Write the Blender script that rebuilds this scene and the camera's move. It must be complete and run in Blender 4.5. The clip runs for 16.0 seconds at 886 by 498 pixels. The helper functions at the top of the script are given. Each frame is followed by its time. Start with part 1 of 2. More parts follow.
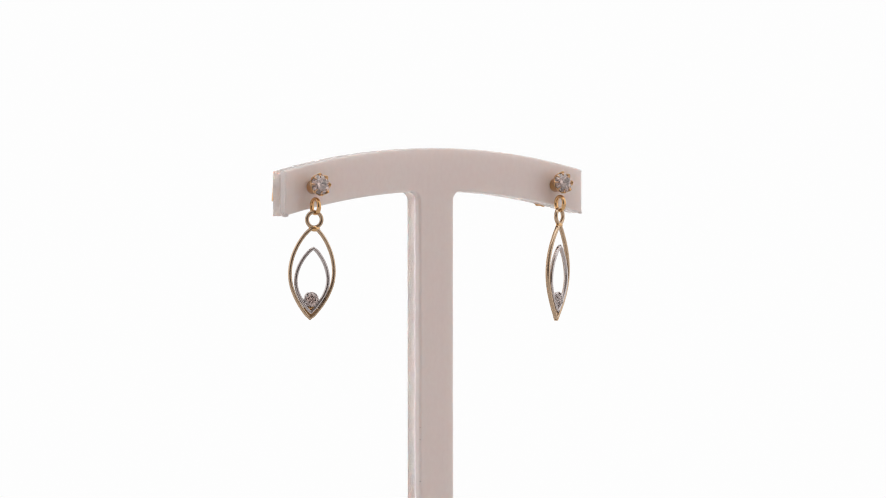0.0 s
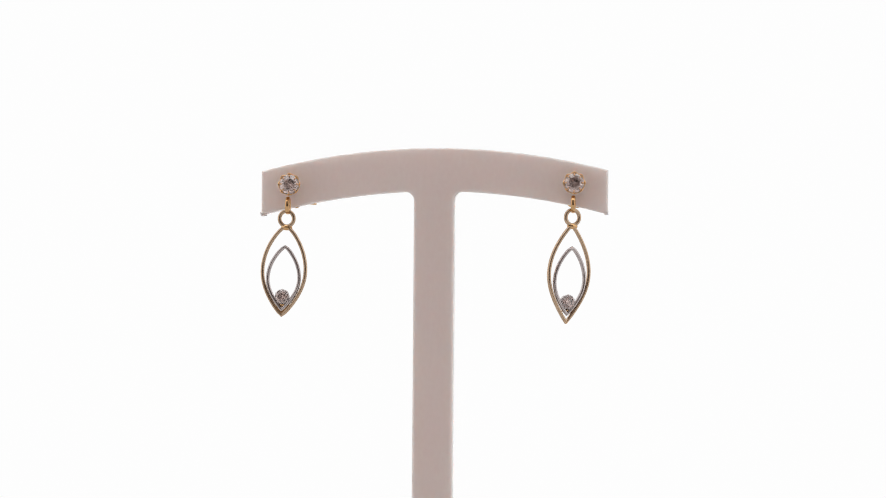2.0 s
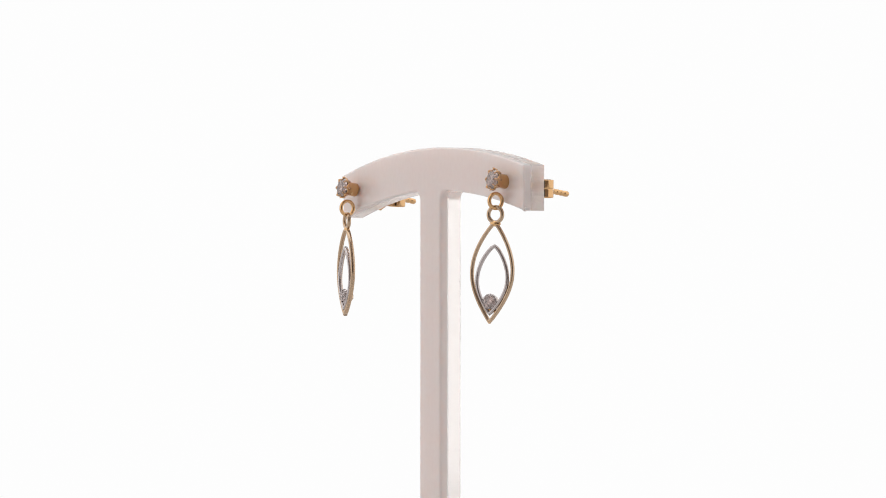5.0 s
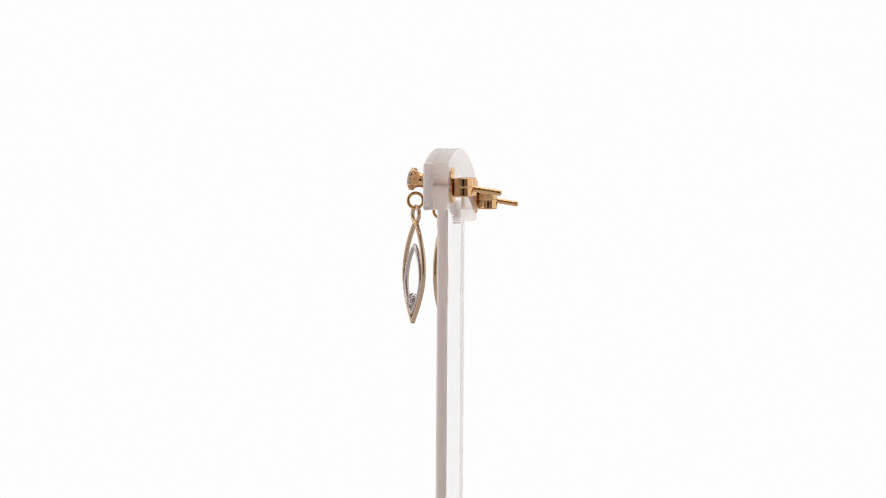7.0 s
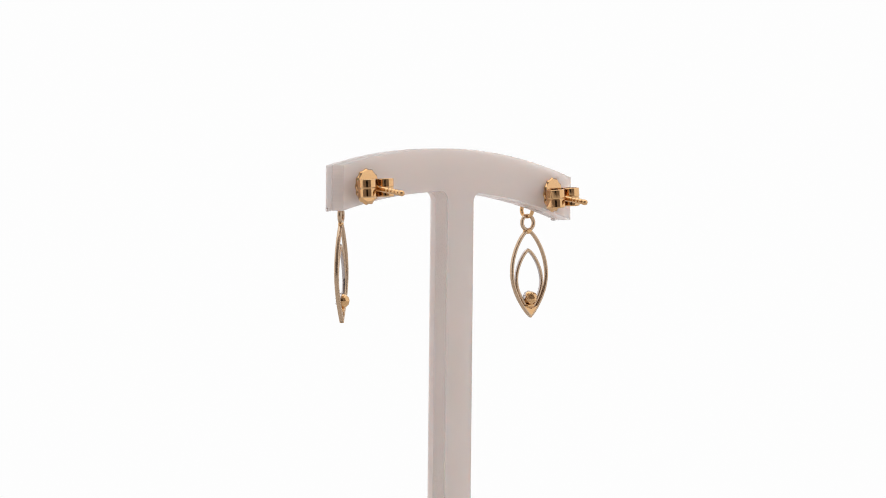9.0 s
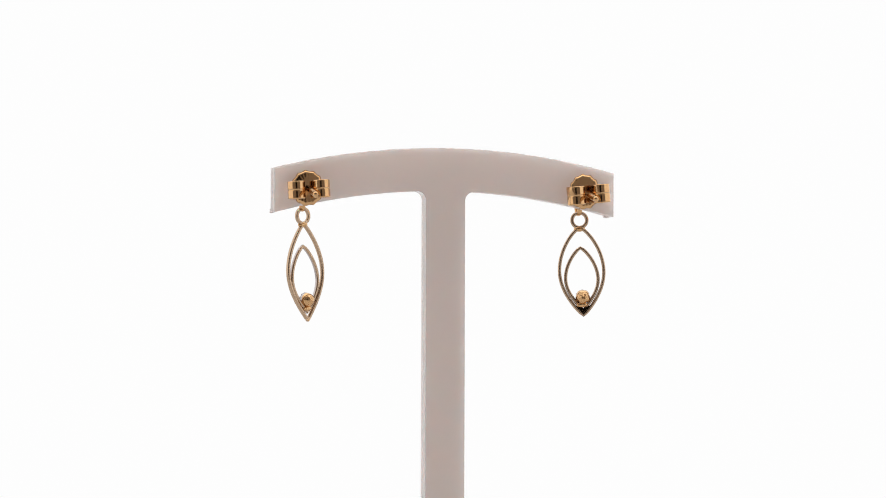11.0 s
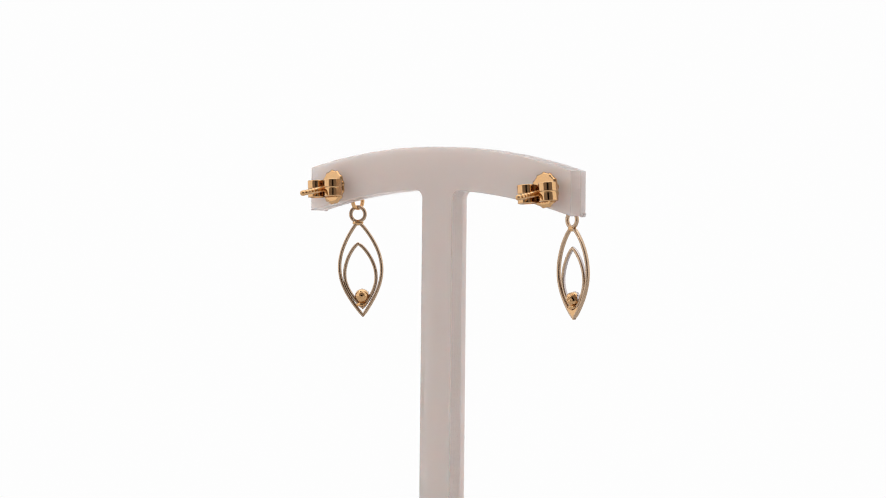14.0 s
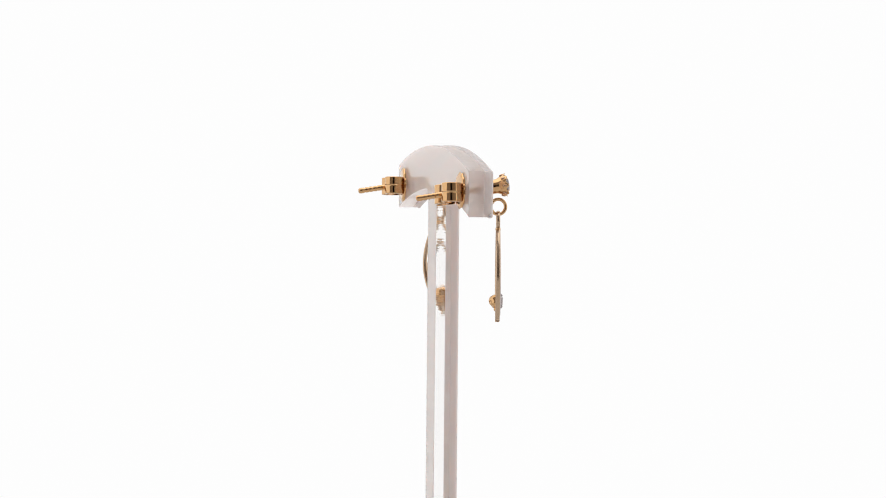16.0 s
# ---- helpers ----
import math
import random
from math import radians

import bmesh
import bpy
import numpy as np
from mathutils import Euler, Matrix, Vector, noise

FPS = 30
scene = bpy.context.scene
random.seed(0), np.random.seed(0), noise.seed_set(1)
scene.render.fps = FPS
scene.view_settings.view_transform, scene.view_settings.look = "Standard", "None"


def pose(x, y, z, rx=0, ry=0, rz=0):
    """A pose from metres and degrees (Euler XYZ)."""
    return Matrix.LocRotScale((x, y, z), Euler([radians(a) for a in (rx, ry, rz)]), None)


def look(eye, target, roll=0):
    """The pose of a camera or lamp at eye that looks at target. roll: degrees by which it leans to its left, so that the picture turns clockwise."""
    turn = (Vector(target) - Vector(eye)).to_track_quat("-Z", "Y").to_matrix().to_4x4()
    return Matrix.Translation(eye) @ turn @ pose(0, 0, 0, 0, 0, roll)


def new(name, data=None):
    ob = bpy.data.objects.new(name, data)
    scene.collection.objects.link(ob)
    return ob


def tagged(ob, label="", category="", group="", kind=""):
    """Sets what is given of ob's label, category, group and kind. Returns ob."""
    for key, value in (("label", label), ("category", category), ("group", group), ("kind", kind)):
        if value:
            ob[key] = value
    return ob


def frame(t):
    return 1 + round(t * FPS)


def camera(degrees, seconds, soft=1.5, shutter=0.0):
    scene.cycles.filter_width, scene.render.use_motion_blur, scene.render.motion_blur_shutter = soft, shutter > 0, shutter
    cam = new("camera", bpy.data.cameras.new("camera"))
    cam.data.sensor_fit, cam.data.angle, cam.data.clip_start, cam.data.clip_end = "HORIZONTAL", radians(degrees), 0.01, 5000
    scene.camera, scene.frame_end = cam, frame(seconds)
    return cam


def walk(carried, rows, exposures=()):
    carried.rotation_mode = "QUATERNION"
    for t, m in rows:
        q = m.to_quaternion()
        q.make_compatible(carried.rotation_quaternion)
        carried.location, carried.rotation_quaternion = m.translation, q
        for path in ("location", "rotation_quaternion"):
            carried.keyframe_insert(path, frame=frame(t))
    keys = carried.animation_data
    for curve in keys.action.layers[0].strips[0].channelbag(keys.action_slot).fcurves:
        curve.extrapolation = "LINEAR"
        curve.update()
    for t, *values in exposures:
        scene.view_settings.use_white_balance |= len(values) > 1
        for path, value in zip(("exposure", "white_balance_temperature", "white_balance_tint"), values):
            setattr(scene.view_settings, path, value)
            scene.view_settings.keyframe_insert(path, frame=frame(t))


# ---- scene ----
cam = camera(12.99, 16.0, soft=1.0)
MM = 0.001
FLOOR = 75.0   # height of the lens axis over the table, mm
DIST = 450.0
EYE = (0.0, -DIST * MM, FLOOR * MM)
AIM = look(EYE, (0.0, 0.0, (FLOOR - 1.39) * MM), 0.263)
walk(cam, [(0.0, AIM), (16.0, AIM)])

# ---------- light: an assumed white tent, glowing on all sides but the camera's -------
world = bpy.data.worlds.new("world")
world.use_nodes = True
world.node_tree.nodes["Background"].inputs[0].default_value = (1.0, 0.97, 0.94, 1)
world.node_tree.nodes["Background"].inputs[1].default_value = 0.15
scene.world = world
scene.view_settings.exposure = 0.0


# ---------- materials ----------
def material(name):
    m = bpy.data.materials.new(name)
    m.use_nodes = True
    m.node_tree.nodes.clear()
    out = m.node_tree.nodes.new("ShaderNodeOutputMaterial")
    return m, m.node_tree.nodes, m.node_tree.links, out


def noise_bump(nodes, links, scale, strength, distance, stretch=(1, 1, 1)):
    co = nodes.new("ShaderNodeTexCoord")
    mp = nodes.new("ShaderNodeMapping")
    mp.inputs["Scale"].default_value = stretch
    nz = nodes.new("ShaderNodeTexNoise")
    nz.inputs["Scale"].default_value = scale
    nz.inputs["Detail"].default_value = 3
    bp = nodes.new("ShaderNodeBump")
    bp.inputs["Strength"].default_value = strength
    bp.inputs["Distance"].default_value = distance
    links.new(co.outputs["Object"], mp.inputs[0])
    links.new(mp.outputs[0], nz.inputs["Vector"])
    links.new(nz.outputs[0], bp.inputs["Height"])
    return nz, bp


def ramp(nodes, links, source, a, b, lo=0.35, hi=0.65):
    r = nodes.new("ShaderNodeValToRGB")
    r.color_ramp.elements[0].color, r.color_ramp.elements[1].color = (*a, 1), (*b, 1)
    r.color_ramp.elements[0].position, r.color_ramp.elements[1].position = lo, hi
    links.new(source, r.inputs[0])
    return r


def metal(name, a, b, rough):
    m, nodes, links, out = material(name)
    p = nodes.new("ShaderNodeBsdfPrincipled")
    p.inputs["Metallic"].default_value = 1.0
    nz, bp = noise_bump(nodes, links, 700, 0.16, 0.00006)
    big = nodes.new("ShaderNodeTexNoise")
    big.inputs["Scale"].default_value = 260
    rp = ramp(nodes, links, big.outputs[0], a, b)
    rr = nodes.new("ShaderNodeMapRange")
    rr.inputs[3].default_value, rr.inputs[4].default_value = rough * 0.6, rough * 1.5
    links.new(nz.outputs[0], rr.inputs[0])
    links.new(rr.outputs[0], p.inputs["Roughness"])
    links.new(rp.outputs[0], p.inputs["Base Color"])
    links.new(bp.outputs[0], p.inputs["Normal"])
    links.new(p.outputs[0], out.inputs[0])
    return m


GOLD = metal("polished yellow gold", (0.63, 0.38, 0.18), (0.71, 0.455, 0.235), 0.10)
ROSE = metal("pale matt gold wire", (0.49, 0.36, 0.25), (0.60, 0.445, 0.31), 0.22)
# Claws are darker and rosier than the cup's gold.
CLAW = metal("darker rose gold claws", (0.52, 0.32, 0.20), (0.64, 0.42, 0.27), 0.12)
WHITE_GOLD = metal("rhodium white gold", (0.47, 0.43, 0.425), (0.57, 0.52, 0.515), 0.20)


def crystal():
    m, nodes, links, out = material("cut clear stone with rosy reflection tint")
    g = nodes.new("ShaderNodeBsdfGlass")
    g.inputs["IOR"].default_value = 2.4
    g.inputs["Roughness"].default_value = 0.0
    # Rosy tint stands in for the gold setting reflected in the stone.
    g.inputs["Color"].default_value = (0.965, 0.905, 0.89, 1)
    links.new(g.outputs[0], out.inputs[0])
    return m


STONE = crystal()


def frosted(name, a, b, gloss, through_it, reach):
    """Milky acrylic: body scattering under a satin gloss, with some light let through."""
    m, nodes, links, out = material(name)
    p = nodes.new("ShaderNodeBsdfPrincipled")
    nz, bp = noise_bump(nodes, links, 300, 0.03, 0.00004, (1, 1, 0.3))
    big = nodes.new("ShaderNodeTexNoise")
    big.inputs["Scale"].default_value = 90
    rp = ramp(nodes, links, big.outputs[0], a, b)
    links.new(rp.outputs[0], p.inputs["Base Color"])
    p.inputs["Roughness"].default_value = 0.07
    p.inputs["IOR"].default_value = 1.49
    p.inputs["Specular IOR Level"].default_value = gloss
    p.inputs["Subsurface Weight"].default_value = 0.7
    p.inputs["Subsurface Radius"].default_value = (1.0, 0.8, 0.72)
    p.inputs["Subsurface Scale"].default_value = reach * MM
    links.new(bp.outputs[0], p.inputs["Normal"])
    t = nodes.new("ShaderNodeBsdfTranslucent")
    t.inputs["Color"].default_value = (0.95, 0.90, 0.89, 1)
    mix = nodes.new("ShaderNodeMixShader")
    mix.inputs[0].default_value = through_it
    links.new(p.outputs[0], mix.inputs[1])
    links.new(t.outputs[0], mix.inputs[2])
    links.new(mix.outputs[0], out.inputs[0])
    return m


def clear_edge(milk, rough, lines, name, through_it=0.62):
    """The cut edges of the stand: clear acrylic with some milk in it and fine saw lines."""
    m, nodes, links, out = material(name)
    g = nodes.new("ShaderNodeBsdfPrincipled")
    g.inputs["Base Color"].default_value = (0.998, 0.990, 0.985, 1)
    g.inputs["Transmission Weight"].default_value = 1.0
    g.inputs["Roughness"].default_value = rough
    g.inputs["IOR"].default_value = 1.49
    nz, bp = noise_bump(nodes, links, 1900, lines, 0.00006, (1.5, 0.03, 1.2))
    links.new(bp.outputs[0], g.inputs["Normal"])
    soft = nodes.new("ShaderNodeBsdfPrincipled")
    soft.inputs["Base Color"].default_value = (0.99, 0.875, 0.84, 1)
    soft.inputs["Roughness"].default_value = 0.22
    soft.inputs["IOR"].default_value = 1.49
    soft.inputs["Subsurface Weight"].default_value = 1.0
    soft.inputs["Subsurface Radius"].default_value = (0.8, 0.8, 0.8)
    soft.inputs["Subsurface Scale"].default_value = 0.0015
    links.new(bp.outputs[0], soft.inputs["Normal"])
    veil = nodes.new("ShaderNodeBsdfTranslucent")
    veil.inputs["Color"].default_value = (0.99, 0.91, 0.885, 1)
    cloud = nodes.new("ShaderNodeMixShader")
    cloud.inputs[0].default_value = through_it
    links.new(soft.outputs[0], cloud.inputs[1])
    links.new(veil.outputs[0], cloud.inputs[2])
    mix = nodes.new("ShaderNodeMixShader")
    mix.inputs[0].default_value = milk
    links.new(g.outputs[0], mix.inputs[1])
    links.new(cloud.outputs[0], mix.inputs[2])
    links.new(mix.outputs[0], out.inputs[0])
    return m


FROST = frosted("milky satin acrylic", (0.845, 0.755, 0.735), (0.865, 0.78, 0.76), 0.5, 0.22, 1.6)
# Paler copy of FROST: its colour makes up light lost in the clear layer.
BRIGHT_BONDED = frosted("milky acrylic under the clear layer, brightened", (0.99, 0.87, 0.84), (0.995, 0.885, 0.855), 0.0, 0.22, 1.6)
# Sawn edges of the same acrylic, paler to show light guided out there.
BRIGHT_MILK_EDGE = frosted("milky acrylic sawn edge, brightened", (0.96, 0.89, 0.87), (0.97, 0.91, 0.89), 0.4, 0.5, 3.0)
PANE = clear_edge(0.34, 0.012, 0.006, "clear polished acrylic", 0.40)
CLEAR = clear_edge(0.015, 0.03, 0.4, "clear polished acrylic edge")
SAWN = clear_edge(0.45, 0.20, 0.9, "milky sawn acrylic edge")


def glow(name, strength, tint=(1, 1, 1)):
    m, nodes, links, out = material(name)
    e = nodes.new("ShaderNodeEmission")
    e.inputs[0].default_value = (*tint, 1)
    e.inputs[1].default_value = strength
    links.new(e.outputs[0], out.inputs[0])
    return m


# The backdrop's overexposed white is emitted by the surface itself.
GLOW_BACK = glow("self-glowing white", 0.985)
# Glow of the unseen top and sides, strengths tuned by eye.
GLOW_TOP = glow("unseen top glow", 1.7)
GLOW_SIDE = glow("unseen side glow", 1.12, (1.0, 0.97, 0.955))


def dull(name, a, b):
    m, nodes, links, out = material(name)
    p = nodes.new("ShaderNodeBsdfPrincipled")
    nz, bp = noise_bump(nodes, links, 60, 0.3, 0.001)
    rp = ramp(nodes, links, nz.outputs[0], a, b)
    links.new(rp.outputs[0], p.inputs["Base Color"])
    links.new(bp.outputs[0], p.inputs["Normal"])
    p.inputs["Roughness"].default_value = 0.9
    links.new(p.outputs[0], out.inputs[0])
    return m


TABLE = dull("matt white table sheet", (0.60, 0.585, 0.575), (0.66, 0.645, 0.635))
NEAR_BLACK = dull("matt near-black", (0.02, 0.02, 0.02), (0.03, 0.028, 0.027))
# Grey of the added front panel, which sets how dim camera-facing surfaces are.
FRONT_GREY = dull("grey of the unseen front panel", (0.20, 0.175, 0.165), (0.25, 0.22, 0.21))


# ---------- mesh helpers ----------
def mesh_of(bm, name, mats, smooth=True):
    bmesh.ops.recalc_face_normals(bm, faces=bm.faces)
    me = bpy.data.meshes.new(name)
    bm.to_mesh(me)
    bm.free()
    for m in mats:
        me.materials.append(m)
    me.polygons.foreach_set("use_smooth", [smooth] * len(me.polygons))
    return me


def part(name, bm, mat, parent, label="", smooth=True, at=None):
    mats = mat if isinstance(mat, (list, tuple)) else [mat]
    ob = new(name, mesh_of(bm, name, mats, smooth))
    ob.parent = parent
    if at is not None:
        ob.matrix_basis = at
    return tagged(ob, label)


def structure(name, bm, mat, label):
    ob = new(name, mesh_of(bm, name, [mat], False))
    return tagged(ob, label, "backdrop", kind="structure")


def v(x, y, z):
    return Vector((x * MM, y * MM, z * MM))


def flat(q):
    return math.copysign(abs(q) ** 0.78, q)


def sweep(path, across, deep, closed=False, sides=16, normal=(0, 1, 0), taper=None, two_tone=False):
    """A wire along path (mm): 'across' wide in the plane, 'deep' thick along normal."""
    bm = bmesh.new()
    nrm = Vector(normal).normalized()
    rings = []
    n = len(path)
    for i, p in enumerate(path):
        a = Vector(path[(i - 1) % n] if closed or i else path[0])
        b = Vector(path[(i + 1) % n] if closed or i < n - 1 else path[-1])
        side = (b - a).normalized().cross(nrm).normalized()
        k = taper(i / (n - 1)) if taper else 1.0
        rings.append([bm.verts.new((Vector(p) + side * (across / 2 * k * flat(math.cos(u))) + nrm * (deep / 2 * k * flat(math.sin(u)))) * MM)
                      for u in [2 * math.pi * j / sides for j in range(sides)]])
    for i in range(n if closed else n - 1):
        r, s = rings[i], rings[(i + 1) % n]
        for j in range(sides):
            f = bm.faces.new((r[j], r[(j + 1) % sides], s[(j + 1) % sides], s[j]))
            f.material_index = int(two_tone and 1 <= j < sides // 2 - 1)
    if not closed:
        bm.faces.new(rings[0])
        bm.faces.new(rings[-1])
    return bm


def lathe(profile, seg=32, wave=None, second=99):
    """profile of (radius, y) in mm turned round the y axis; wave(angle, i) adds to y and radius."""
    bm = bmesh.new()
    rings = []
    for i, (r, y) in enumerate(profile):
        row = []
        for j in range(seg):
            u = 2 * math.pi * j / seg
            dr, dy = wave(u, i) if wave else (0, 0)
            row.append(bm.verts.new(v((r + dr) * math.cos(u), y + dy, (r + dr) * math.sin(u))))
        rings.append(row)
    for i, (r, s) in enumerate(zip(rings, rings[1:])):
        for j in range(seg):
            f = bm.faces.new((r[j], r[(j + 1) % seg], s[(j + 1) % seg], s[j]))
            f.material_index = int(i >= second)
    bm.faces.new(rings[0])
    bm.faces.new(rings[-1]).material_index = int(second < 99)
    return bm


def ring_path(r, plane, cx=0, cy=0, cz=0, n=36):
    pts = []
    for i in range(n):
        u = 2 * math.pi * i / n
        a, b = r * math.cos(u), r * math.sin(u)
        pts.append((cx, cy + a, cz + b) if plane == "yz" else (cx + a, cy, cz + b))
    return pts


# ---------- the assumed light tent ---
def quad(a, b, c, d):
    bm = bmesh.new()
    bm.faces.new([bm.verts.new(p) for p in (a, b, c, d)])
    return bm


HX, Y0, Y1, TOP = 0.60, -0.47, 0.90, 1.0


def assumed_tent():
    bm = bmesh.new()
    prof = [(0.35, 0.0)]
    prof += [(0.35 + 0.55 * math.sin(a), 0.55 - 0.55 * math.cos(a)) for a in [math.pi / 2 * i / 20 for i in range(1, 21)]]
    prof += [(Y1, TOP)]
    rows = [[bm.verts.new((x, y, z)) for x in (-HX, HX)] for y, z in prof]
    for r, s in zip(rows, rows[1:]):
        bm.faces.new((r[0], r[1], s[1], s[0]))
    ob = structure("backdrop", bm, GLOW_BACK, "seamless white sweep behind the stand, emitting its own white")
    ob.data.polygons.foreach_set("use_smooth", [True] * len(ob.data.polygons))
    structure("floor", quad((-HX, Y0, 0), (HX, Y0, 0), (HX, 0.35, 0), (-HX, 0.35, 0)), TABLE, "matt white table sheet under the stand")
    # Glowing sides and top are added for light and stay out of view.
    structure("glow_west", quad((-HX, Y0, 0), (-HX, Y1, 0), (-HX, Y1, TOP), (-HX, Y0, TOP)), GLOW_SIDE, "unseen glowing side, added as a light source")
    structure("glow_east", quad((HX, Y0, 0), (HX, Y1, 0), (HX, Y1, TOP), (HX, Y0, TOP)), GLOW_SIDE, "unseen glowing side, added as a light source")
    structure("glow_above", quad((-HX, Y0, TOP), (HX, Y0, TOP), (HX, Y1, TOP), (-HX, Y1, TOP)), GLOW_TOP, "unseen glowing top, added as a light source")
    # unseen panel behind the lens; its dark slit is added for reflections in the gold
    bm = bmesh.new()
    w, t = 0.09, 0.26
    for x0, x1, z0, z1 in ((-HX, -w, 0, TOP), (w, HX, 0, TOP), (-w, w, t, TOP)):
        bm.faces.new([bm.verts.new((x, Y0, z)) for x, z in ((x0, z0), (x1, z0), (x1, z1), (x0, z1))])
    structure("front_panel", bm, FRONT_GREY, "unseen grey panel with a slit, added to dim the front")
    back = bmesh.new()
    for a, b in (((-w, Y0), (-w, Y0 - 0.3)), ((-w, Y0 - 0.3), (w, Y0 - 0.3)), ((w, Y0 - 0.3), (w, Y0))):
        back.faces.new([back.verts.new(p) for p in ((*a, 0), (*b, 0), (*b, t), (*a, t))])
    for z in (0.0, t):
        back.faces.new([back.verts.new(p) for p in ((-w, Y0, z), (w, Y0, z), (w, Y0 - 0.3, z), (-w, Y0 - 0.3, z))])
    structure("slit_box", back, NEAR_BLACK, "unseen dark box behind the slit, added for dark reflections")


assumed_tent()

# ---------- earring stand ----------
HALF = 20.0
SKEW = 0.010   # the arm sits a little askew on its post
STAND_UP = FLOOR + 10.31


def t_outline():
    """Outline of the T in x, z (mm, apex of the arm at z = 0), counter-clockwise."""
    pw, rf, low = 2.32, 1.0, -STAND_UP + 3.0
    pts = []
    n = 92
    saw = random.Random(11)   # shallow saw marks across the top
    for i in range(n + 1):
        inner = 0 < i < n
        x = HALF - 2 * HALF * i / n + inner * saw.uniform(-0.15, 0.15)
        pts.append((x, -2.6 * (x / HALF) ** 2 + SKEW * x + inner * saw.choice((-0.026, -0.010, 0.0, 0.0, 0.010))))
    under = lambda x: -4.98 - 2.72 * (x / HALF) ** 2 + SKEW * x
    pts += [(-HALF, under(-HALF))]
    m = 18
    for i in range(1, m + 1):
        x = -HALF + (HALF - pw - rf) * i / m
        pts.append((x, under(x)))
    y0 = under(-pw - rf)
    for i in range(1, 11):
        a = math.pi / 2 * i / 10
        pts.append((-pw - rf + rf * math.sin(a), y0 - rf + rf * math.cos(a)))
    down = [-7.5, -8.7, -10, -14, -20, -35, low]
    pts += [(-pw, z) for z in down] + [(pw, z) for z in reversed(down)]
    y0 = under(pw + rf)
    for i in range(10, 0, -1):
        a = math.pi / 2 * i / 10
        pts.append((pw + rf - rf * math.sin(a), y0 - rf + rf * math.cos(a)))
    for i in range(m + 1):
        x = pw + rf + (HALF - pw - rf) * i / m
        pts.append((x, under(x)))
    return pts


MILK = 1.00    # thickness of the milky layer, on the front of a clear one
THICK = 1.40   # half of the sheet's thickness


def layer(front, rear, round_front, round_rear, choose, inset=0.0, rear_mat=0):
    """A slab of the T between two depths (mm), its rims rounded; choose(x, z, row) gives the material of a side face."""
    bm = bmesh.new()
    out = t_outline()
    n = len(out)
    steps = [math.pi / 2 * k / 4 for k in range(5)]
    rims = [(front + round_front * (1 - math.sin(a)), round_front * (1 - math.cos(a)), 1) for a in reversed(steps)] if round_front else [(front, 0.0, 0)]
    last = len(rims) - 1
    rims += [(rear - round_rear * (1 - math.sin(a)), round_rear * (1 - math.cos(a)), -1) for a in steps] if round_rear else [(rear, 0.0, 0)]
    loops = []
    for y, cut, side in rims:
        line = []
        for i in range(n):
            p = Vector(out[i])
            a, b = (p - Vector(out[i - 1])).normalized(), (Vector(out[(i + 1) % n]) - p).normalized()
            d = (a + b).normalized()
            d /= max(0.5, d.dot(a))
            # the front edges of the post are rubbed rounder than those of the arm
            k = 1.0 + 0.5 * (side > 0) * min(1.0, max(0.0, (7.0 - abs(p.x)) / 3.6)) * (p.y < -4.5)
            c = cut * k + inset
            line.append(bm.verts.new(v(p.x - d.y * c, front + (y - front) * k, p.y + d.x * c)))
        loops.append(line)
    for k, (r, s) in enumerate(zip(loops, loops[1:])):
        for i in range(n):
            f = bm.faces.new((r[i], r[(i + 1) % n], s[(i + 1) % n], s[i]))
            f.smooth = k != last
            f.material_index = choose(*out[i], k == last)
    bm.faces.new(loops[0])
    bm.faces.new(loops[-1]).material_index = rear_mat
    return bm


def stand():
    root = tagged(new("earring_stand"), "T-shaped acrylic earring stand, milky front on a clear sawn sheet", "display stand")
    at = pose(0, 0, STAND_UP * MM)
    on_post = lambda x, z: abs(x) < 4.0 and z < -4.0
    part("milky_layer", layer(-THICK, -THICK + MILK, 0.22, 0, lambda x, z, edge: 1 if edge and not on_post(x, z) else 0, 0.0, 2), [FROST, BRIGHT_MILK_EDGE, BRIGHT_BONDED], root, "milky white front layer", smooth=False, at=at)
    part("clear_layer", layer(-THICK + MILK - 0.02, THICK, 0, 0.05, lambda x, z, edge: 0 if not edge else 1 if on_post(x, z) else 2, 0.006),
         [PANE, CLEAR, SAWN], root, "clear rear layer with sawn edges", smooth=False, at=at)
    for x, y, z, r in ((-19.75, -1.05, -7.84, 0.24), (-20.0, -1.05, -7.64, 0.15), (19.92, -1.1, -7.2, 0.15), (19.9, -1.1, -7.46, 0.16)):
        burr = bmesh.new()
        bmesh.ops.create_icosphere(burr, subdivisions=2, radius=r * MM, matrix=Matrix.Diagonal((1.7, 1.3, 0.75, 1)))
        part("burr", burr, FROST, root, at=pose(x * MM, y * MM, (STAND_UP + z) * MM))
    for z in (-21.9, -23.3, -28.1):
        speck = bmesh.new()
        bmesh.ops.create_icosphere(speck, subdivisions=1, radius=0.07 * MM, matrix=Matrix.Diagonal((0.8, 0.8, 1.3, 1)))
        part("speck", speck, NEAR_BLACK, root, "tiny dark dirt speck", at=pose(-2.20 * MM, -1.28 * MM, (STAND_UP + z - 10.31) * MM))
    base = bmesh.new()
    bmesh.ops.create_cube(base, size=1.0, matrix=Matrix.Diagonal((26 * MM, 20 * MM, 3 * MM, 1)))
    bmesh.ops.bevel(base, geom=base.edges[:], offset=0.4 * MM, segments=2, affect="EDGES")
    part("base_plate", base, FROST, root, at=pose(0, 0, 1.5 * MM))
    return root


# ---------- earrings ----------
TILT = -8.9


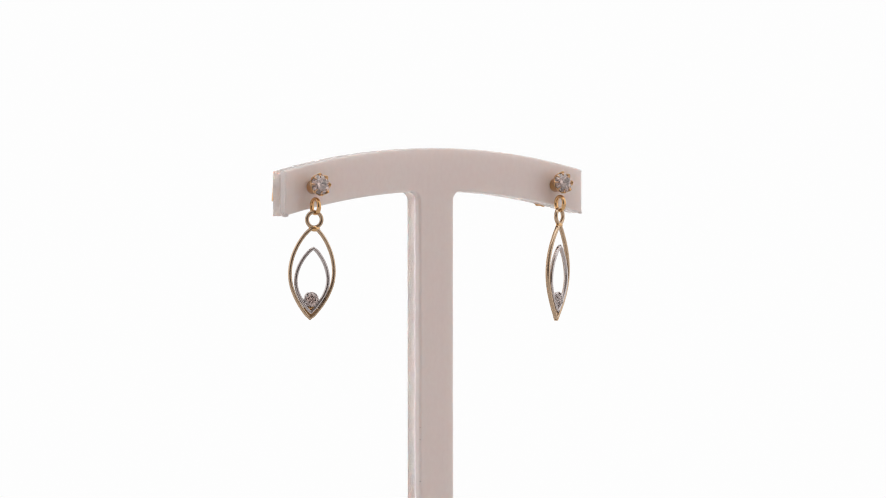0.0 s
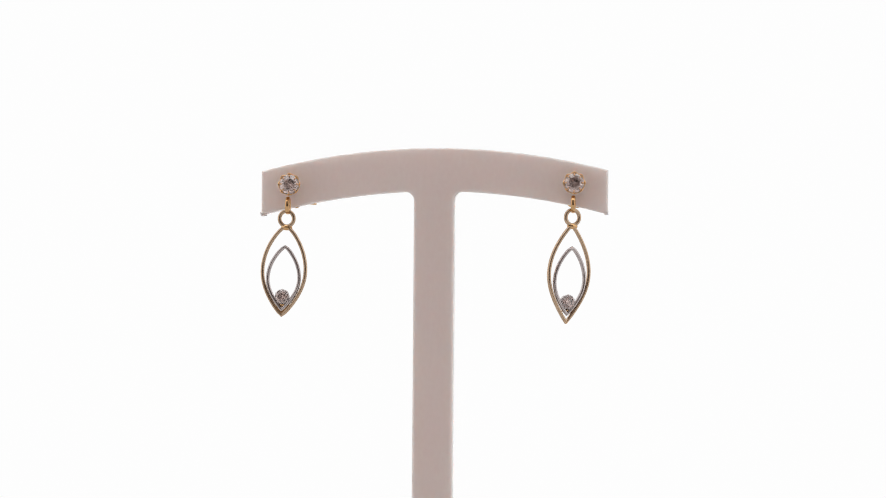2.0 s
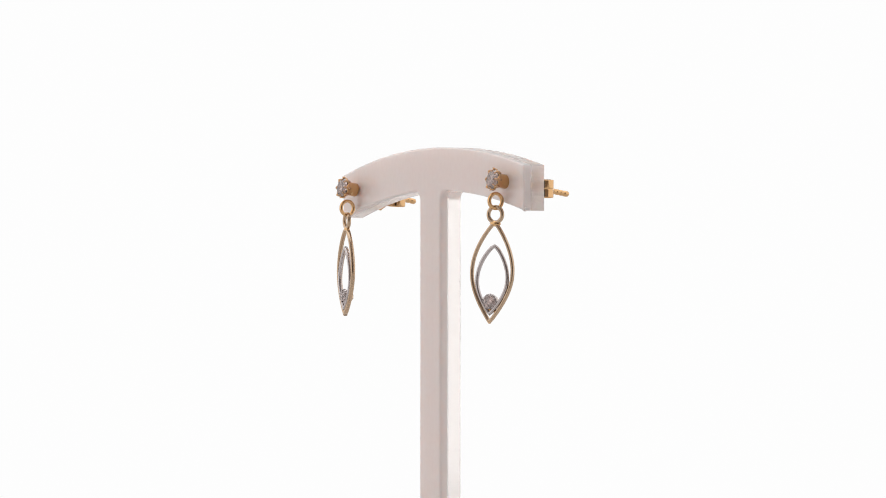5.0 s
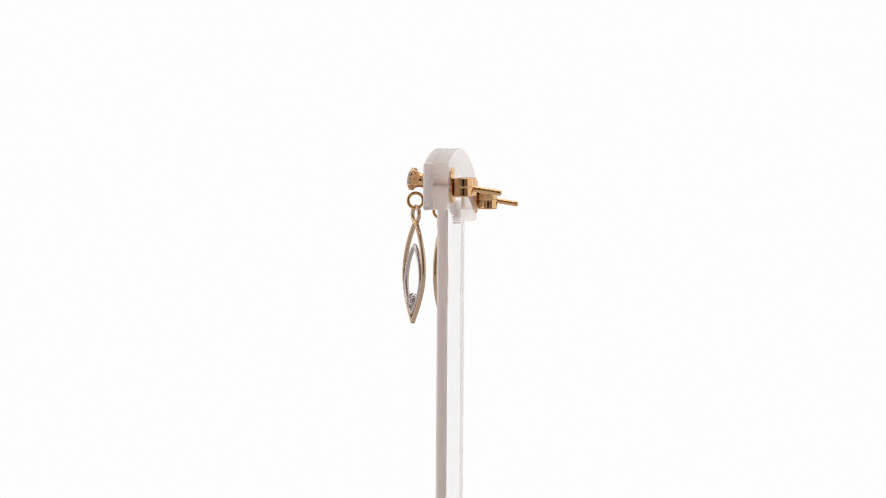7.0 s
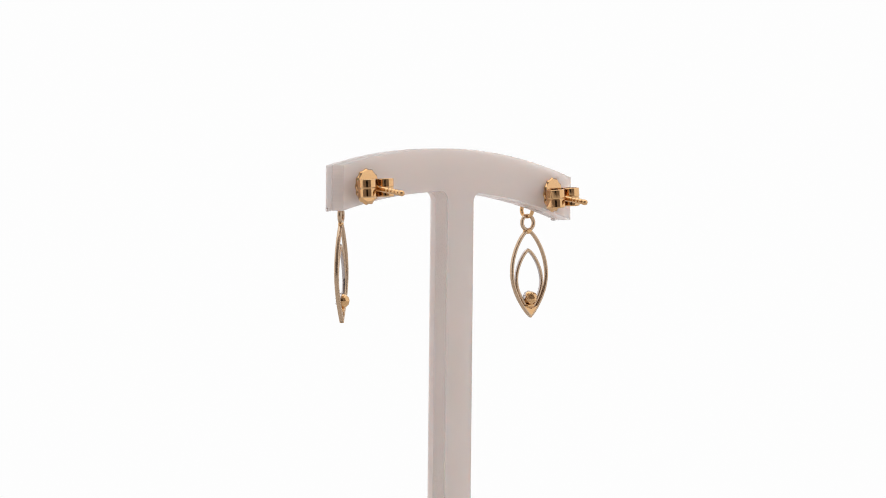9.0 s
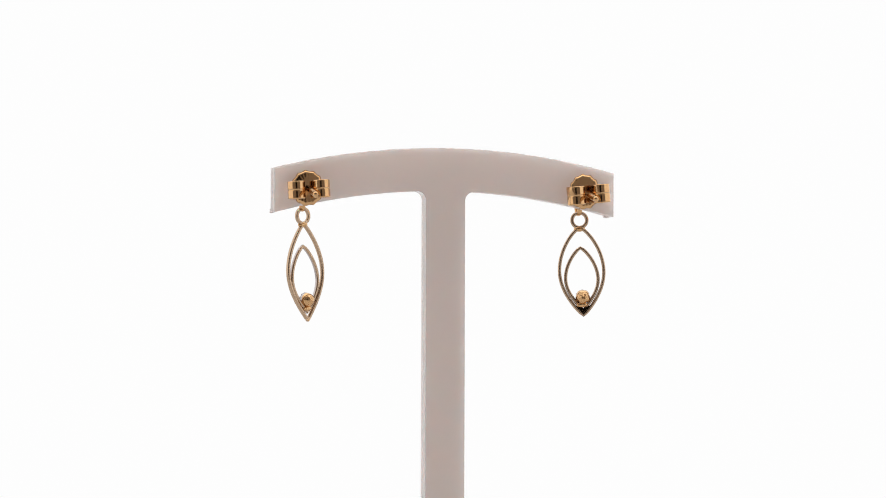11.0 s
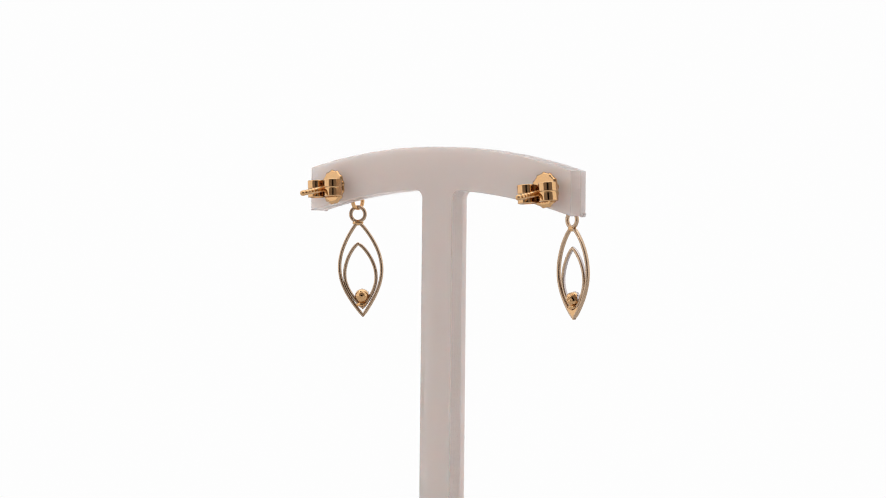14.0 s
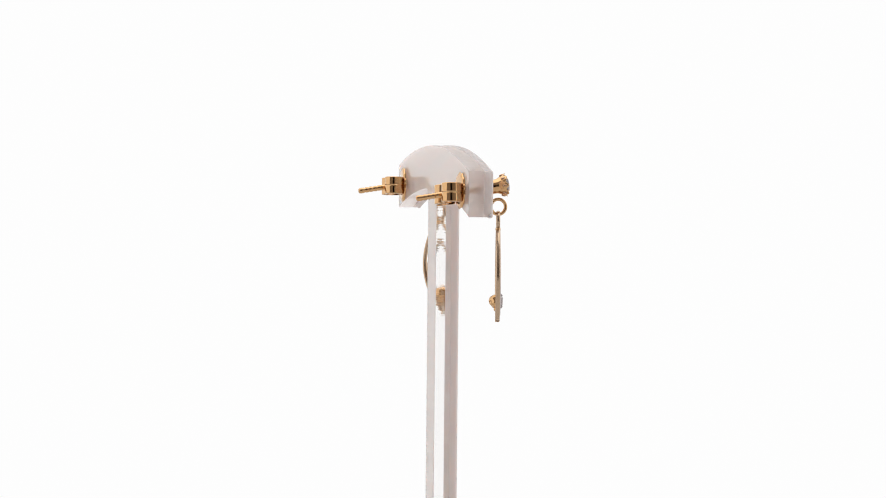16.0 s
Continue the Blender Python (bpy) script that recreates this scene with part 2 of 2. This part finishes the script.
def brilliant(r, h):
    """A round brilliant facing -y, girdle at y = 0."""
    bm = bmesh.new()

    def ring(rad, y, k, off):
        return [bm.verts.new(v(rad * r * math.cos(2 * math.pi * (j + off) / k), y * r, rad * r * math.sin(2 * math.pi * (j + off) / k))) for j in range(k)]
    table, star, gird, low = ring(0.56, -h, 8, 0), ring(0.79, -h * 0.60, 8, 0.5), ring(1.0, 0, 16, 0), ring(1.0, 0.05, 16, 0)
    pav, tip = ring(0.23, 0.735, 8, 0.5), bm.verts.new(v(0, 0.92 * r, 0))
    for q in pav + star:
        q.co += Vector([random.uniform(-0.012, 0.012) * r * MM for _ in range(3)])
    bm.faces.new(table)
    for j in range(8):
        k = (j + 1) % 8
        bm.faces.new((table[j], table[k], star[j]))
        bm.faces.new((star[j - 1], table[j], star[j], gird[2 * j]))
        bm.faces.new((star[j], gird[2 * j + 1], gird[2 * j]))
        bm.faces.new((star[j], gird[(2 * j + 2) % 16], gird[2 * j + 1]))
        bm.faces.new((tip, pav[j - 1], low[2 * j], pav[j]))
        bm.faces.new((low[2 * j], low[2 * j + 1], pav[j]))
        bm.faces.new((low[2 * j + 1], low[(2 * j + 2) % 16], pav[j]))
    for j in range(16):
        bm.faces.new((gird[j], gird[(j + 1) % 16], low[(j + 1) % 16], low[j]))
    return bm


def prong(r, y0, y1, u, w):
    """One claw at angle u, from the cup up over the stone's rim."""
    c, s = math.cos(u), math.sin(u)
    path = []
    for k in range(7):
        f = k / 6
        rad = r * (0.90 + 0.10 * math.sin(math.pi * min(1.0, f / 0.9)) - 0.40 * max(0.0, f - 0.55))
        path.append((rad * c, y0 + (y1 - y0) * f, rad * s))
    return sweep(path, w, w, sides=8, normal=(-s, 0, c), taper=lambda q: 1.0 if q < 0.7 else 1.0 - 1.6 * (q - 0.7))


def scroll(side):
    """A rolled leaf of the butterfly clutch: a strip curled round an upright axis."""
    prof = [(-0.97, -0.08), (-0.95, -0.03), (-0.91, 0.0), (-0.84, 0.0), (-0.12, 0.0), (-0.06, -0.005), (-0.03, -0.04), (0.03, -0.04), (0.06, -0.005), (0.12, 0.0), (0.84, 0.0), (0.91, 0.0), (0.95, -0.03), (0.97, -0.08)]
    bm = bmesh.new()
    n, rows = 30, []
    for i in range(n + 1):
        f = i / n
        ang = -math.pi * 0.62 + f * math.pi * 1.75
        rad = 1.14 - 0.30 * f
        row = []
        for out in (0.0, -0.17):
            line = []
            for z, dr in prof:
                q = rad + dr + out
                line.append(bm.verts.new(v(side * (1.28 + q * math.cos(ang)), 1.42 + q * math.sin(ang), z)))
            row.append(line)
        rows.append(row)
    m = len(prof)
    for a, b in zip(rows, rows[1:]):
        for k in range(m - 1):
            bm.faces.new((a[0][k], a[0][k + 1], b[0][k + 1], b[0][k]))
            bm.faces.new((a[1][k], b[1][k], b[1][k + 1], a[1][k + 1]))
        for k in (0, m - 1):
            bm.faces.new((a[0][k], b[0][k], b[1][k], a[1][k]))
    for e in (rows[0], rows[-1]):
        for k in range(m - 1):
            bm.faces.new((e[0][k], e[1][k], e[1][k + 1], e[0][k + 1]))
    return bm


def marquise(top, low, half, power=1.0, lower=1.0, n=30):
    pts = []
    for sgn in (1, -1):
        for i in range(n):
            f = i / n if sgn > 0 else 1 - i / n
            pts.append((sgn * half * math.sin(math.pi * f) ** (power if f < 0.5 else lower), 0, top + (low - top) * f))
    return pts


def earring(name, back_y, yaw, lean, shift, length, shoulder, fill, face, clutch, label):
    """Origin at the stud's stone; back_y is the bar's rear face behind it, in mm."""
    root = tagged(new(name), label, "earring", "pair of drop earrings")
    tilt = pose(0, 0, 0, TILT)
    # stud
    cup = part("setting", lathe([(0.30, 1.78), (0.78, 1.75), (0.82, 1.66), (0.80, 0.95), (0.86, 0.70), (1.04, 0.38), (1.22, 0.0), (1.27, -0.12), (1.16, -0.10), (1.04, 0.08), (0.72, 0.80), (0.64, 1.50), (0.2, 1.55)], 48,
                                lambda u, i: (0.06 * math.cos(8 * u), -0.15 * math.cos(8 * u)) if i in (6, 7, 8) else (0, 0)), GOLD, root, "yellow gold claw cup", at=tilt)
    part("stone", brilliant(1.14, 0.31), STONE, cup, "clear brilliant-cut stone", smooth=False, at=pose(0, -0.12 * MM, 0))
    for k in range(8):
        part("prong", prong(1.15, 0.40, -0.38, 2 * math.pi * k / 8, 0.25), CLAW, cup)
    end = 10.15
    prof = [(0.33, 1.1), (0.33, end - 2.6)]
    for k in range(4):
        y = end - 2.4 + 0.5 * k
        prof += [(0.33, y), (0.27, y + 0.12), (0.33, y + 0.24)]
    prof += [(0.34, end - 0.3), (0.30, end - 0.1), (0.18, end)]
    part("pin", lathe(prof, 16), GOLD, root, "ribbed gold pin", at=tilt)
    # clutch
    dz = -math.tan(radians(-TILT)) * (back_y + 0.6)
    across, rise, size, roll = clutch
    at = pose(across * MM, (back_y + 0.12) * MM, (dz + rise) * MM, 0.5, 0, face)
    disc = part("clutch", lathe([(0.35, 0.20), (1.62, 0.0), (1.98, -0.02), (2.02, 0.10), (1.76, 0.28), (1.64, 0.295), (0.95, 0.31), (0.35, 0.325)], 91,
                                lambda u, i: (0.06 * math.cos(13 * u) - 0.16 * math.cos(u) ** 2, 0) if i == 2 else (0.06 * math.cos(13 * u) - 0.16 * math.cos(u) ** 2, 0.03 * math.cos(26 * u)) if i == 3 else (-0.12 * math.cos(u) ** 2 + (0.03 * math.cos(13 * u) if i > 3 else 0) if i in (1, 4, 5) else 0, 0.02 * math.cos(26 * u) if i == 4 else 0)), GOLD, root,
                "scalloped gold butterfly clutch", at=at)
    for s in (-1, 1):
        part("scroll", scroll(s), GOLD, disc, at=pose(0, 0, (-0.15 - rise) * MM, 0, roll, 0) @ Matrix.Scale(size, 4))
    # links
    part("jump_ring", sweep(ring_path(0.84, "yz", shift[0] * 0.6, 0.2 + shift[1], -2.42), 0.37, 0.50, True, normal=(1, 0, 0)), GOLD, root, "gold jump ring")
    drop = part("pendant_ring", sweep(ring_path(0.865, "xz"), 0.43, 0.45, True), ROSE, root, "soldered gold ring of the drop",
                at=pose(shift[0] * MM, (0.22 + shift[1]) * MM, -3.93 * MM) @ pose(0, 0, 0, 0, 0, yaw) @ pose(0, 0, 0, 0, lean, 0))
    slant = 0.004 if fill else 0.022
    part("outer_frame", sweep(marquise(-0.9, -11.85 * length, 2.60 if fill else 2.56, shoulder, 0.84 if fill else 0.95), 0.41, 0.52, True), ROSE, drop, "pale gold marquise wire frame")
    part("inner_frame", sweep([(x + slant * (z + 11.2), -0.08, z) for x, y, z in marquise(-3.45 * length, (-11.2 if fill else -10.95) * length, 1.90, 0.74, 0.92)], 0.41, 0.5, True, two_tone=True), [WHITE_GOLD, ROSE], drop, "white gold inner marquise frame")
    nub = bmesh.new()
    bmesh.ops.create_uvsphere(nub, u_segments=14, v_segments=8, radius=0.39 * MM, matrix=Matrix.Translation(v(0.05, 0, -1.0)) @ Matrix.Diagonal((1.75, 0.8, 0.9, 1)))
    part("solder", nub, GOLD, drop)
    bridge = bmesh.new()
    bmesh.ops.create_icosphere(bridge, subdivisions=3, radius=0.46 * MM, matrix=Matrix.Translation(v(0.1, 0.14, -10.55 * length)) @ Matrix.Diagonal((1.45, 0.62, 0.62, 1)))
    for q in bridge.verts:
        q.co += q.normal * (0.09 * MM * noise.noise(q.co * 2400))
    part("solder_bridge", bridge, GOLD, drop)
    tip = bmesh.new()
    if fill:
        pts = [(-1.0, -10.52), (-0.6, -10.75), (0, -10.95), (0.6, -10.75), (1.0, -10.52), (0.34, -11.65), (0, -12.05), (-0.34, -11.65)]
    else:
        pts = [(-0.42, -11.42), (-0.2, -11.58), (0, -11.66), (0.2, -11.58), (0.42, -11.42), (0.26, -11.75), (0, -12.05), (-0.26, -11.75)]
    a = [tip.verts.new(v(x, -0.22, z * length)) for x, z in pts]
    b = [tip.verts.new(v(x, 0.24, z * length)) for x, z in pts]
    tip.faces.new(a)
    tip.faces.new(b)
    for i in range(8):
        tip.faces.new((a[i], a[(i + 1) % 8], b[(i + 1) % 8], b[i]))
    part("tip_plate", tip, GOLD, drop, smooth=False)
    small = part("small_setting", lathe([(0.05, 1.0), (0.42, 0.90), (0.70, 0.62), (0.84, 0.2), (0.84, -0.22), (0.72, -0.24), (0.66, 0.06), (0.48, 0.48), (0.1, 0.60)], 30,
                                        lambda u, i: (0, -0.10 * math.cos(6 * u)) if i in (4, 5) else ((0.05 * math.sin(5 * u + i), 0.07 * math.cos(4 * u + 2 * i)) if fill else (0.01 * math.sin(3 * u), 0)) if i < 4 else (0, 0), 3), [GOLD, WHITE_GOLD], drop, "domed gold back of the small stone", at=pose(0, -0.08 * MM, -9.58 * length * MM) @ Matrix.Scale(1.0, 4))
    part("small_stone", brilliant(0.76, 0.30), STONE, small, "small clear brilliant-cut stone", smooth=False, at=pose(0, -0.26 * MM, 0))
    for k in range(6):
        part("small_prong", prong(0.80, 0.15, -0.48, 2 * math.pi * (k + 0.5) / 6, 0.22), WHITE_GOLD, small)
    return root


STAND = stand()
LEFT_AT, RIGHT_AT = (-16.53, -3.37, 5.86), (16.27, -2.98, 6.45)
LEFT = earring("earring", 1.40 - LEFT_AT[1], -11.5, 2.4, (-0.32, 0.50), 0.940, 0.68, 0.28, 3.7, (0.12, 0.22, 1.11, 5), "yellow gold drop earring, marquise pendant turned slightly outwards")
RIGHT = earring("earring", 1.40 - RIGHT_AT[1], 30, 3.3, (-0.17, 0.20), 1.015, 0.85, 0.0, -3.3, (0.0, 0.03, 1.05, 3), "yellow gold drop earring, marquise pendant twisted inwards")


def motions():
    """The stand turns once in twenty seconds, with a small wobble: seconds, turn, shift, lift (mm), lean."""
    rows = [
        (0, -31.1, -1.48, -0.04, -0.01), (0.5, -22.3, -1.46, -0.06, 0.23), (1, -12.4, -1.31, -0.04, 0.43),
        (1.5, -3.9, -1.21, -0.06, 0.46), (2, 4.3, -1.05, -0.06, 0.53), (2.5, 13.6, -1.04, -0.06, 0.57),
        (3, 22.6, -1.04, -0.05, 0.56), (3.5, 31.6, -1.01, -0.03, 0.32), (4, 40.8, -0.94, -0.05, 0.12),
        (5.25, 63.2, -0.23, -0.01, -0.17), (6.5, 85.7, 0.48, -0.05, -0.46), (7, 95.0, 0.90, -0.14, -0.58),
        (7.5, 103.8, 0.90, -0.16, -0.66), (8, 112.9, 0.89, -0.17, -0.57), (8.5, 121.7, 0.96, -0.16, -0.36),
        (9, 131.2, 0.99, -0.13, -0.16), (10.25, 154.0, 0.35, -0.08, 0.23), (11.5, 176.7, -0.29, -0.04, 0.62),
        (12, 184.7, -0.86, -0.10, 0.79), (12.5, 193.7, -0.44, -0.09, 0.60), (13, 203.1, -0.10, -0.05, 0.34),
        (13.5, 212.0, 0.11, -0.01, 0.11), (14, 221.5, 0.23, 0.12, -0.08), (14.5, 230.0, 0.36, 0.16, -0.27),
        (15, 239.6, 0.34, 0.18, -0.68), (15.5, 248.8, 0.19, 0.25, -0.95), (16, 258.2, 0.09, 0.26, -1.03)]
    for ob, local in ((STAND, pose(0.0, 0, 10.31 * MM, 0, -0.34, 0) @ pose(0, 0, -STAND_UP * MM)),
                      (LEFT, Matrix.Translation(v(*LEFT_AT))), (RIGHT, Matrix.Translation(v(*RIGHT_AT)))):
        walk(ob, [(t, pose(0, 0, FLOOR * MM) @ pose(x * MM, 0, z * MM, 0, 0, -turn) @ pose(0, 0, 0, 0, lean, 0) @ local)
                  for t, turn, x, z, lean in rows])


motions()
